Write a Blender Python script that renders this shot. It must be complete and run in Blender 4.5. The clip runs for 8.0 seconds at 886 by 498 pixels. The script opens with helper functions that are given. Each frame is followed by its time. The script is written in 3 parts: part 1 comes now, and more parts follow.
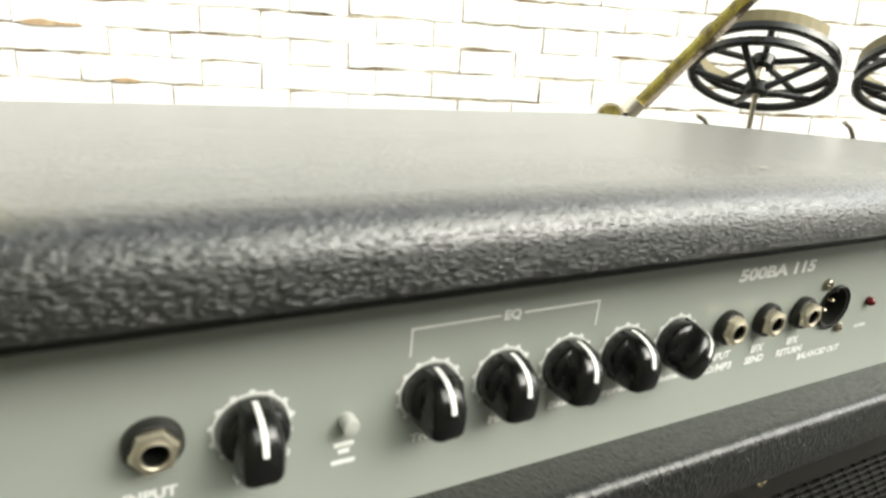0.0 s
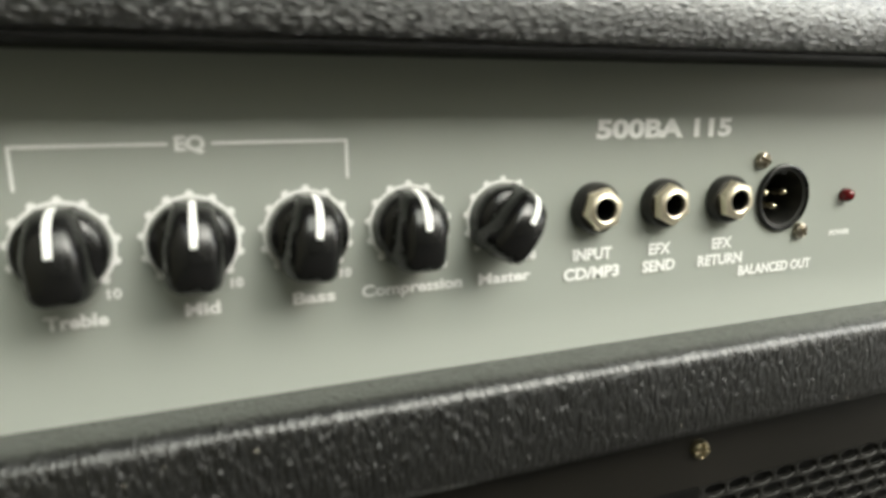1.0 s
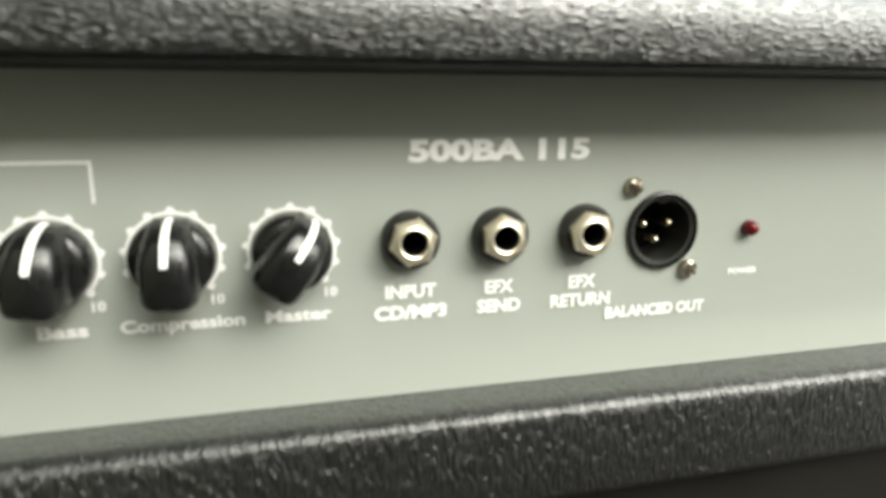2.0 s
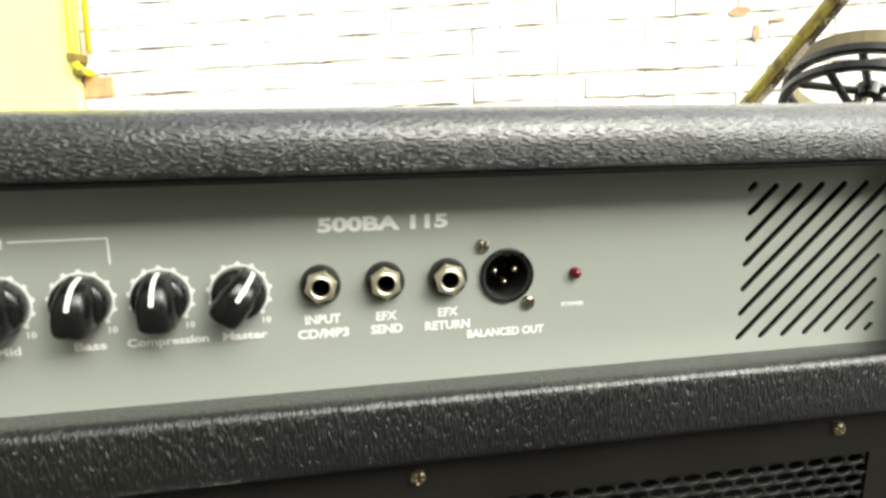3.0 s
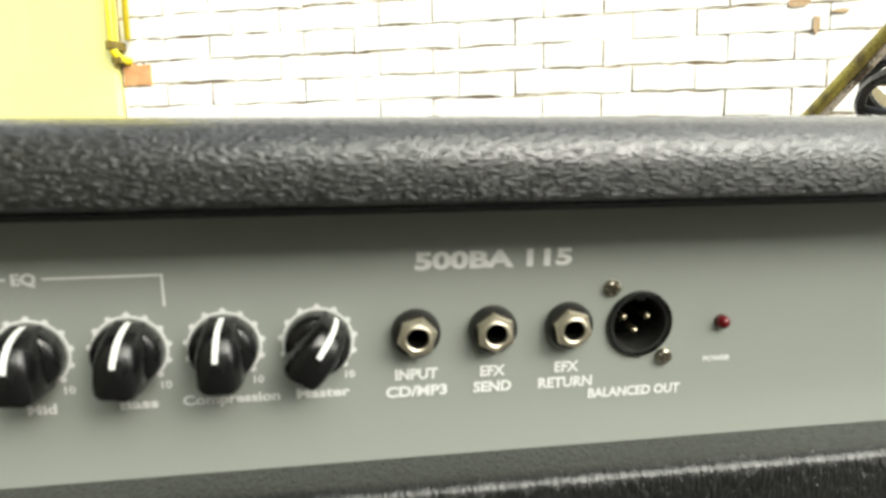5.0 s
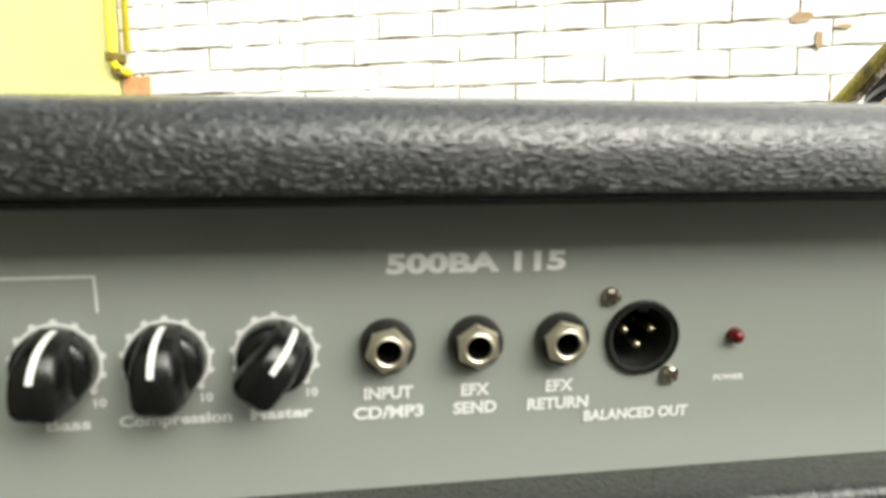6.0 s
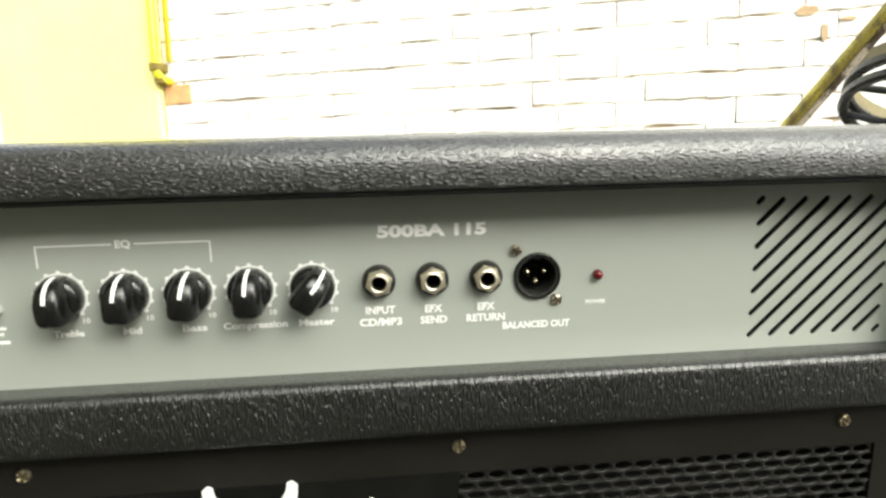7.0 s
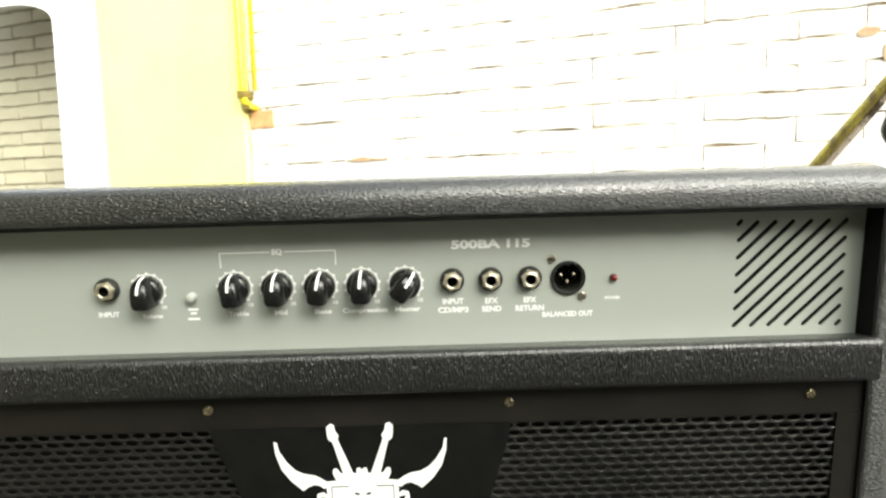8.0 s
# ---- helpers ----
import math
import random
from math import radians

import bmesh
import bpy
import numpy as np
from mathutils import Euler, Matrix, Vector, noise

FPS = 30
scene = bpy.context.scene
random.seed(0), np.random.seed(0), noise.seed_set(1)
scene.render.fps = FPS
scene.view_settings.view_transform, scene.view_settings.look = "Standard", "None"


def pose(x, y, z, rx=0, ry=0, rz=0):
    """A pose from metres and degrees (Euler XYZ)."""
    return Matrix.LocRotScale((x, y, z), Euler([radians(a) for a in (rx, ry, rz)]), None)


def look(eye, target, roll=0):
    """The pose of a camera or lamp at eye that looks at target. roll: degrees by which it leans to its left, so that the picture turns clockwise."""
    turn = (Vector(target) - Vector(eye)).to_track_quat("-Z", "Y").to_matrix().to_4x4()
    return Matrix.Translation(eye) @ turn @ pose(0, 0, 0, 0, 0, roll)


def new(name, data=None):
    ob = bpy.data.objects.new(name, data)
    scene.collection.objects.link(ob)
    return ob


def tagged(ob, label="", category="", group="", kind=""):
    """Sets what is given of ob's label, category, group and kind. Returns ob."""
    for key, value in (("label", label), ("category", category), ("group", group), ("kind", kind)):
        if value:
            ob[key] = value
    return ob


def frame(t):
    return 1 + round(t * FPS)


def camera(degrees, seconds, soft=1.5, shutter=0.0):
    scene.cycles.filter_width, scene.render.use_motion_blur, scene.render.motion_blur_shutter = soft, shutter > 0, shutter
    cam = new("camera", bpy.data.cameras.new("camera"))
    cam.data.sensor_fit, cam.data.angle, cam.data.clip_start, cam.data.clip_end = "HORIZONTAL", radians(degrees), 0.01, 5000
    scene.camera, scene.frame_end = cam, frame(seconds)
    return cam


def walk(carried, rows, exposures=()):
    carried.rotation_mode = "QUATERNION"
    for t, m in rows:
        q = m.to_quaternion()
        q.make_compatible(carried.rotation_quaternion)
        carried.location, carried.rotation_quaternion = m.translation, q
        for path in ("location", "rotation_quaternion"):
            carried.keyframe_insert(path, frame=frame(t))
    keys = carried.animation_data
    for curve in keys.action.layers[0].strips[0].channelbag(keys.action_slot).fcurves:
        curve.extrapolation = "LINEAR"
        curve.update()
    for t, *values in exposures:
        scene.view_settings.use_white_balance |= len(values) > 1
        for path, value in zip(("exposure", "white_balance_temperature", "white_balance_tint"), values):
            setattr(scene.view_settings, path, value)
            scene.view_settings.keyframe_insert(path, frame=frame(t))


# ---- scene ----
# The clip's place: a bass combo amplifier under a roof edge, in front of a white-painted brick wall.
# FRONT is the frame of the amplifier's front plate: x along it, y into it, z up it, origin at the XLR socket.
FRONT = pose(0, 0, 0.62, 5.2, 0, 0)
cam = camera(67.9, 8.0, soft=2.4)
cam.data.dof.use_dof, cam.data.dof.focus_distance, cam.data.dof.aperture_fstop = True, 0.44, 15.0
PATH = [
    (0.0, (-0.2929, -0.1517, 0.1095), (0.1764, 0.6617, -0.2341), 5.94),
    (0.5, (-0.2172, -0.1486, 0.0675), (0.1998, 0.7165, -0.2113), 2.34),
    (1.0, (-0.1777, -0.1597, 0.0284), (0.1701, 0.7544, -0.1801), -0.35),
    (1.5, (-0.1359, -0.1606, 0.0265), (0.1583, 0.7726, -0.1802), -0.08),
    (2.0, (-0.1030, -0.1592, 0.0359), (0.1400, 0.7836, -0.1924), 0.32),
    (2.2, (-0.0926, -0.1633, 0.0400), (0.1356, 0.7787, -0.2059), -0.29),
    (3.3, (-0.0700, -0.2652, 0.0731), (0.0956, 0.6981, -0.1382), 0.33),
    (3.5, (-0.0717, -0.2717, 0.0755), (0.0737, 0.6948, -0.1362), 0.68),
    (4.0, (-0.0675, -0.2694, 0.0863), (0.0368, 0.7034, -0.1203), -0.62),
    (4.5, (-0.0886, -0.2118, 0.0725), (0.0434, 0.7550, -0.1464), -0.80),
    (4.7, (-0.0908, -0.1993, 0.0724), (0.0433, 0.7627, -0.1653), -0.11),
    (5.8, (-0.0873, -0.1664, 0.0678), (0.0845, 0.7959, -0.1434), -0.23),
    (6.0, (-0.0809, -0.1662, 0.0622), (0.0641, 0.8007, -0.1478), 0.57),
    (6.5, (-0.0748, -0.1957, 0.0626), (0.0587, 0.7706, -0.1575), -0.33),
    (7.0, (-0.0702, -0.2838, 0.0773), (0.0267, 0.6873, -0.1406), -0.96),
    (7.5, (-0.0648, -0.3483, 0.0915), (-0.0006, 0.6274, -0.1180), -0.75),
    (8.0, (-0.0760, -0.3957, 0.0975), (-0.0756, 0.5856, -0.0949), -1.65),
]
walk(cam, [(t, FRONT @ look(eye, target, roll)) for t, eye, target, roll in PATH],
     [(0.0, 1.32), (0.5, 1.50), (1.0, 1.3), (1.5, 1.32), (2.0, 1.66), (3.5, 1.52), (4.0, 1.55), (4.5, 1.33), (6.0, 1.09), (6.5, 1.08), (7.0, 1.48), (7.5, 1.6), (8.0, 1.58)])

# ---- light ----
world = bpy.data.worlds.new("sky")
scene.world = world
world.use_nodes = True
wn = world.node_tree
sky = wn.nodes.new("ShaderNodeTexSky")
sky.sky_type = "NISHITA"
sky.sun_disc = False
sky.sun_elevation, sky.sun_rotation = radians(35), radians(146)
sky.air_density, sky.dust_density = 1.0, 3.0
haze = wn.nodes.new("ShaderNodeHueSaturation")          # a bright hazy sky, paler than a clear one
haze.inputs["Saturation"].default_value = 0.4
wn.links.new(sky.outputs[0], haze.inputs["Color"])
wn.links.new(haze.outputs[0], wn.nodes["Background"].inputs[0])
wn.nodes["Background"].inputs[1].default_value = 0.16

sun = new("sun", bpy.data.lights.new("sun", "SUN"))
sun.data.energy, sun.data.angle, sun.data.color = 2.35, radians(72), (0.965, 1.0, 0.80)
sun.matrix_world = look((2.0, -3.0, 2.5), (0, 0, 0))


# ---- materials ----
def material(name, base, rough=0.5, metal=0.0, second=None, scale=40.0, bump=0.0, bump_scale=200.0, bump_dist=0.0005, spec=0.5, stretch=(1, 1, 1), low=0.55, high=0.95, per_object=0.0, vary=0.08):
    """A surface with colour that varies at two scales, roughness variation and fine relief."""
    m = bpy.data.materials.new(name)
    m.use_nodes = True
    nt = m.node_tree
    b = nt.nodes["Principled BSDF"]
    b.inputs["Roughness"].default_value, b.inputs["Metallic"].default_value = rough, metal
    b.inputs["Specular IOR Level"].default_value = spec
    co = nt.nodes.new("ShaderNodeTexCoord")
    mp = nt.nodes.new("ShaderNodeMapping")
    mp.inputs["Scale"].default_value = stretch
    nt.links.new(co.outputs["Object"], mp.inputs["Vector"])
    n1, n2 = nt.nodes.new("ShaderNodeTexNoise"), nt.nodes.new("ShaderNodeTexNoise")
    for n, s in ((n1, scale), (n2, scale * 9)):
        n.inputs["Scale"].default_value = s
        n.inputs["Detail"].default_value = 5
        nt.links.new(mp.outputs[0], n.inputs["Vector"])
    add = nt.nodes.new("ShaderNodeMath")
    add.operation = "MULTIPLY_ADD"
    nt.links.new(n2.outputs["Fac"], add.inputs[0])
    add.inputs[1].default_value = 0.5
    nt.links.new(n1.outputs["Fac"], add.inputs[2])
    ramp = nt.nodes.new("ShaderNodeValToRGB")
    ramp.color_ramp.elements[0].position, ramp.color_ramp.elements[1].position = low, high
    ramp.color_ramp.elements[0].color = (*base, 1)
    ramp.color_ramp.elements[1].color = (*(second or [min(1, c * 1.15) for c in base]), 1)
    nt.links.new(add.outputs[0], ramp.inputs[0])
    out = ramp.outputs[0]
    if per_object:
        info = nt.nodes.new("ShaderNodeObjectInfo")
        hsv = nt.nodes.new("ShaderNodeHueSaturation")
        mr = nt.nodes.new("ShaderNodeMapRange")
        mr.inputs[3].default_value, mr.inputs[4].default_value = 1 - per_object, 1 + per_object
        nt.links.new(info.outputs["Random"], mr.inputs[0])
        nt.links.new(mr.outputs[0], hsv.inputs["Value"])
        nt.links.new(out, hsv.inputs["Color"])
        out = hsv.outputs[0]
    nt.links.new(out, b.inputs["Base Color"])
    rr = nt.nodes.new("ShaderNodeMapRange")
    rr.inputs[1].default_value, rr.inputs[2].default_value = 0.3, 0.7
    rr.inputs[3].default_value, rr.inputs[4].default_value = max(0.03, rough - vary), min(1, rough + vary)
    nt.links.new(n1.outputs["Fac"], rr.inputs[0])
    nt.links.new(rr.outputs[0], b.inputs["Roughness"])
    if bump:
        n3 = nt.nodes.new("ShaderNodeTexNoise")
        n3.inputs["Scale"].default_value, n3.inputs["Detail"].default_value = bump_scale, 4
        nt.links.new(mp.outputs[0], n3.inputs["Vector"])
        bp = nt.nodes.new("ShaderNodeBump")
        bp.inputs["Strength"].default_value, bp.inputs["Distance"].default_value = bump, bump_dist
        nt.links.new(n3.outputs["Fac"], bp.inputs["Height"])
        nt.links.new(bp.outputs[0], b.inputs["Normal"])
    return m


def vinyl(name, stretch, strength, spec, coat, dark, rough, deep=0.0006):
    """Black vinyl covering with a wrinkled leather grain."""
    m = bpy.data.materials.new(name)
    m.use_nodes = True
    nt = m.node_tree
    b = nt.nodes["Principled BSDF"]
    b.inputs["Specular IOR Level"].default_value = spec
    b.inputs["Coat Weight"].default_value, b.inputs["Coat Roughness"].default_value = coat, 0.24
    co = nt.nodes.new("ShaderNodeTexCoord")
    mp = nt.nodes.new("ShaderNodeMapping")
    mp.inputs["Scale"].default_value = stretch
    nt.links.new(co.outputs["Object"], mp.inputs["Vector"])
    warp = nt.nodes.new("ShaderNodeTexNoise")
    warp.inputs["Scale"].default_value, warp.inputs["Detail"].default_value = 420, 2
    nt.links.new(mp.outputs[0], warp.inputs["Vector"])
    mix = nt.nodes.new("ShaderNodeVectorMath")
    mix.operation = "MULTIPLY_ADD"
    mix.inputs[1].default_value = (0.0030, 0.0030, 0.0030)
    nt.links.new(warp.outputs["Color"], mix.inputs[0])
    nt.links.new(mp.outputs[0], mix.inputs[2])
    ridges = nt.nodes.new("ShaderNodeTexVoronoi")
    ridges.feature = "DISTANCE_TO_EDGE"
    ridges.inputs["Scale"].default_value = 500
    nt.links.new(mix.outputs[0], ridges.inputs["Vector"])
    soft = nt.nodes.new("ShaderNodeMapRange")
    soft.interpolation_type = "SMOOTHSTEP"
    soft.inputs[1].default_value, soft.inputs[2].default_value = 0.0, 0.5
    nt.links.new(ridges.outputs["Distance"], soft.inputs[0])
    grain = nt.nodes.new("ShaderNodeTexNoise")
    grain.inputs["Scale"].default_value = 1500
    nt.links.new(co.outputs["Object"], grain.inputs["Vector"])
    total = nt.nodes.new("ShaderNodeMath")
    total.operation = "MULTIPLY_ADD"
    total.inputs[1].default_value = 0.25
    nt.links.new(grain.outputs["Fac"], total.inputs[0])
    nt.links.new(soft.outputs[0], total.inputs[2])
    bp = nt.nodes.new("ShaderNodeBump")
    bp.inputs["Strength"].default_value, bp.inputs["Distance"].default_value = strength, deep
    nt.links.new(total.outputs[0], bp.inputs["Height"])
    nt.links.new(bp.outputs[0], b.inputs["Normal"])
    film = nt.nodes.new("ShaderNodeBump")
    film.inputs["Strength"].default_value, film.inputs["Distance"].default_value = strength * 0.2, deep
    nt.links.new(total.outputs[0], film.inputs["Height"])
    nt.links.new(film.outputs[0], b.inputs["Coat Normal"])
    dust = nt.nodes.new("ShaderNodeTexNoise")
    dust.inputs["Scale"].default_value, dust.inputs["Detail"].default_value = 18, 6
    nt.links.new(co.outputs["Object"], dust.inputs["Vector"])
    mr = nt.nodes.new("ShaderNodeMapRange")
    mr.inputs[3].default_value, mr.inputs[4].default_value = rough, rough + 0.12
    nt.links.new(dust.outputs["Fac"], mr.inputs[0])
    nt.links.new(mr.outputs[0], b.inputs["Roughness"])
    tint = nt.nodes.new("ShaderNodeValToRGB")
    tint.color_ramp.elements[0].position, tint.color_ramp.elements[1].position = 0.4, 0.8
    tint.color_ramp.elements[0].color, tint.color_ramp.elements[1].color = (0.0075 * dark, 0.0078 * dark, 0.0072 * dark, 1), (0.014 * dark, 0.0145 * dark, 0.013 * dark, 1)
    nt.links.new(dust.outputs["Fac"], tint.inputs[0])
    nt.links.new(tint.outputs[0], b.inputs["Base Color"])
    return m


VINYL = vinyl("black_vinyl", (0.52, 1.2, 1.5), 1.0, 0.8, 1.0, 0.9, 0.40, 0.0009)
# Darker base than the top's vinyl: the rail front's shade is in the colour.
VINYL_RAIL = vinyl("dim_vinyl_upright_grain", (1.7, 0.34, 0.34), 1.0, 0.6, 0.75, 0.40, 0.38, 0.0011)
PLATE = material("grey_plate_paint", (0.350, 0.374, 0.338), 0.34, 0.15, (0.358, 0.382, 0.346), 14, 0.08, 1800, 0.0001, spec=0.6, low=0.2, high=1.3, vary=0.02)
INK = material("white_ink", (0.82, 0.83, 0.81), 0.6, 0, (0.85, 0.86, 0.84), 200)
BLACK = material("black_plastic", (0.005, 0.005, 0.005), 0.24, 0, (0.008, 0.008, 0.008), 120, 0.05, 2500, 0.00005)
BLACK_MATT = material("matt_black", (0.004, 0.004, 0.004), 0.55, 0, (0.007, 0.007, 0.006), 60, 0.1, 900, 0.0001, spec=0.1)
WASHER = material("dark_washer_plastic", (0.014, 0.014, 0.013), 0.4, 0, (0.022, 0.022, 0.02), 150)
NICKEL = material("brushed_nickel", (0.86, 0.78, 0.60), 0.40, 1.0, (0.90, 0.82, 0.66), 300, 0.1, 1500, 0.0001)
BRASS = material("gold_plating", (0.86, 0.76, 0.52), 0.25, 1.0, (0.9, 0.80, 0.58), 300)
STEEL = material("screw_steel", (0.45, 0.42, 0.36), 0.33, 1.0, (0.30, 0.26, 0.2), 350, 0.1, 1200, 0.0001)
BRONZE = material("screw_brassed", (0.34, 0.30, 0.20), 0.5, 1.0, (0.20, 0.165, 0.10), 350)
RED = material("red_lens", (0.10, 0.002, 0.004), 0.12, 0, (0.14, 0.003, 0.006), 300)
BUTTON = material("white_plastic", (0.38, 0.39, 0.36), 0.45, 0, (0.44, 0.45, 0.42), 200)
GRILLE = material("black_perforated_steel", (0.0095, 0.0093, 0.0084), 0.38, 0.1, (0.015, 0.0145, 0.013), 30, 0.12, 1400, 0.0001, spec=0.4)
GRILLE_FRAME = material("black_satin_steel", (0.0095, 0.0088, 0.0072), 0.36, 0.0, (0.014, 0.0125, 0.0105), 14, 0.1, 1600, 0.0001, spec=0.3)
FOAM = material("dark_speaker_cloth", (0.006, 0.006, 0.006), 0.95)
RUBBER = material("rubber", (0.015, 0.015, 0.015), 0.8)
PAINTED = material("white_painted_brick", (0.76, 0.755, 0.72), 0.75, 0, (0.66, 0.63, 0.55), 5.5, 0.3, 45, 0.0015, stretch=(1, 1, 1.3), low=0.75, high=1.0, per_object=0.04)
MORTAR = material("dirty_painted_mortar", (0.58, 0.52, 0.41), 0.9, 0, (0.15, 0.105, 0.06), 8, 0.5, 80, 0.002, stretch=(0.6, 0.6, 2.2), low=0.62, high=0.84)
CLAY = material("bare_orange_brick", (0.52, 0.24, 0.09), 0.85, 0, (0.60, 0.34, 0.16), 30, 0.5, 90, 0.003)
CHIP = material("bare_brown_brick", (0.34, 0.22, 0.12), 0.9, 0, (0.48, 0.36, 0.22), 40, 0.5, 90, 0.003)
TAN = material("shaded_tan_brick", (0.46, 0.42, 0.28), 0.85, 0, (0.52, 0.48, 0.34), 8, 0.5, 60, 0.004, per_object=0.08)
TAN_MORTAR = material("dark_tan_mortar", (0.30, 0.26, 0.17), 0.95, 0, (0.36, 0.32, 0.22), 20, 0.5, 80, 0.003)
YELLOW = material("yellow_wall_paint", (0.86, 0.81, 0.31), 0.6, 0, (0.82, 0.77, 0.27), 3, 0.2, 60, 0.002)
YELLOW_PIPE = material("yellow_gloss_enamel", (0.80, 0.66, 0.015), 0.3, 0, (0.66, 0.52, 0.02), 12, 0.1, 90, 0.001)
WHITE = material("white_wall_paint", (0.82, 0.82, 0.82), 0.6, 0, (0.76, 0.76, 0.75), 3, 0.2, 50, 0.002)
RUST = material("rusty_bracket", (0.10, 0.07, 0.012), 0.8, 0, (0.22, 0.16, 0.02), 60, 0.4, 200, 0.001)
GOLD = material("worn_gold_tube", (0.60, 0.50, 0.10), 0.30, 0.45, (0.16, 0.12, 0.06), 60, 0.3, 250, 0.001)
WHEEL_BLACK = material("worn_black_paint", (0.007, 0.0075, 0.0065), 0.3, 0, (0.03, 0.03, 0.027), 25, 0.2, 150, 0.001)
TREAD = material("olive_tread", (0.16, 0.13, 0.06), 0.7, 0, (0.2, 0.17, 0.09), 40, 0.3, 200, 0.001)
CONCRETE = material("dark_concrete_floor", (0.065, 0.061, 0.054), 0.8, 0, (0.045, 0.042, 0.038), 1.8, 0.3, 40, 0.004)
PLASTER_BACK = material("brown_green_plaster", (0.13, 0.125, 0.085), 0.85, 0, (0.10, 0.10, 0.065), 1.5, 0.2, 30, 0.003)


# ---- mesh helpers ----
def mesh_of(name, verts, faces, mat, smooth=False):
    me = bpy.data.meshes.new(name)
    me.from_pydata([tuple(v) for v in verts], [], faces)
    me.materials.append(mat)
    if smooth:
        for p in me.polygons:
            p.use_smooth = True
    me.update()
    return me


def part(name, bm, mat, parent, label="", at=None, smooth=False):
    me = bpy.data.meshes.new(name)
    if not isinstance(bm, bmesh.types.BMesh):
        me = bm
    else:
        bmesh.ops.recalc_face_normals(bm, faces=bm.faces)
        bm.to_mesh(me)
        bm.free()
        me.materials.append(mat)
        if smooth:
            for p in me.polygons:
                p.use_smooth = True
    ob = new(name, me)
    ob.parent = parent
    if at is not None:
        ob.matrix_local = at
    return tagged(ob, label)


def box(x0, x1, y0, y1, z0, z1, bevel=0.0, seg=2):
    bm = bmesh.new()
    bmesh.ops.create_cube(bm, size=1)
    for v in bm.verts:
        v.co = Vector(((x0 + x1) / 2 + v.co.x * (x1 - x0), (y0 + y1) / 2 + v.co.y * (y1 - y0), (z0 + z1) / 2 + v.co.z * (z1 - z0)))
    if bevel:
        bmesh.ops.bevel(bm, geom=bm.edges[:], offset=bevel, segments=seg, profile=0.6, affect="EDGES")
    return bm


def lathe(profile, n=32, axis="y", cap=True):
    """Turn (radius, height) pairs; the height runs towards the viewer (-y) for axis y, or up for axis z."""
    bm = bmesh.new()
    rings = []
    for r, h in profile:
        ring = []
        for i in range(n):
            a = 2 * math.pi * i / n
            c, s = r * math.cos(a), r * math.sin(a)
            ring.append(bm.verts.new((c, -h, s) if axis == "y" else (c, s, h)))
        rings.append(ring)
    for a, b in zip(rings, rings[1:]):
        for i in range(n):
            bm.faces.new((a[i], a[(i + 1) % n], b[(i + 1) % n], b[i]))
    if cap:
        bm.faces.new(rings[0])
        bm.faces.new(rings[-1])
    return bm


def prism(points, x0, x1, rounded=0.0):
    """A closed (y, z) outline drawn out along x; rounded pulls the outline in at both ends."""
    bm = bmesh.new()
    cy = sum(p[0] for p in points) / len(points)
    cz = sum(p[1] for p in points) / len(points)
    stations = [(x0, 0), (x1, 0)]
    if rounded:
        stations = [(x0, rounded), (x0 + rounded * 0.3, rounded * 0.3), (x0 + rounded, 0), (x1 - rounded, 0), (x1 - rounded * 0.3, rounded * 0.3), (x1, rounded)]
    rings = []
    for x, inset in stations:
        ring = []
        for y, z in points:
            d = math.hypot(y - cy, z - cz)
            k = inset / d if d > 1e-6 else 0
            ring.append(bm.verts.new((x, y + (cy - y) * min(k, 0.9), z + (cz - z) * min(k, 0.9))))
        rings.append(ring)
    n = len(points)
    for a, b in zip(rings, rings[1:]):
        for i in range(n):
            bm.faces.new((a[i], a[(i + 1) % n], b[(i + 1) % n], b[i]))
    bm.faces.new(rings[0])
    bm.faces.new(rings[-1])
    return bm


def flat(outline, y0, y1):
    """A plate: an (x, z) outline from y0 (front) to y1."""
    bm = bmesh.new()
    a = [bm.verts.new((x, y0, z)) for x, z in outline]
    b = [bm.verts.new((x, y1, z)) for x, z in outline]
    bm.faces.new(a)
    bm.faces.new(b)
    n = len(a)
    for i in range(n):
        bm.faces.new((a[i], a[(i + 1) % n], b[(i + 1) % n], b[i]))
    bm.normal_update()
    bmesh.ops.triangulate(bm, faces=[f for f in bm.faces if len(f.verts) > 4], ngon_method="EAR_CLIP")
    return bm


def tube(points, radius, sides=12):
    """A round bar along a run of points."""
    bm = bmesh.new()
    pts = [Vector(p) for p in points]
    rings = []
    for i, p in enumerate(pts):
        d = (pts[min(i + 1, len(pts) - 1)] - pts[max(i - 1, 0)]).normalized()
        u = d.orthogonal().normalized() if i == 0 else (u - d * u.dot(d)).normalized()
        v = d.cross(u)
        rings.append([bm.verts.new(p + radius * (math.cos(2 * math.pi * k / sides) * u + math.sin(2 * math.pi * k / sides) * v)) for k in range(sides)])
    for a, b in zip(rings, rings[1:]):
        for k in range(sides):
            bm.faces.new((a[k], a[(k + 1) % sides], b[(k + 1) % sides], b[k]))
    bm.faces.new(rings[0])
    bm.faces.new(rings[-1])
    return bm


def smooth_by_angle(ob, degrees=40):
    """Smooth shading with sharp edges kept."""
    me = ob.data
    bm = bmesh.new()
    bm.from_mesh(me)
    for f in bm.faces:
        f.smooth = True
    for e in bm.edges:
        if len(e.link_faces) == 2 and e.calc_face_angle() > radians(degrees):
            e.smooth = False
    bm.to_mesh(me)
    bm.free()
    return ob


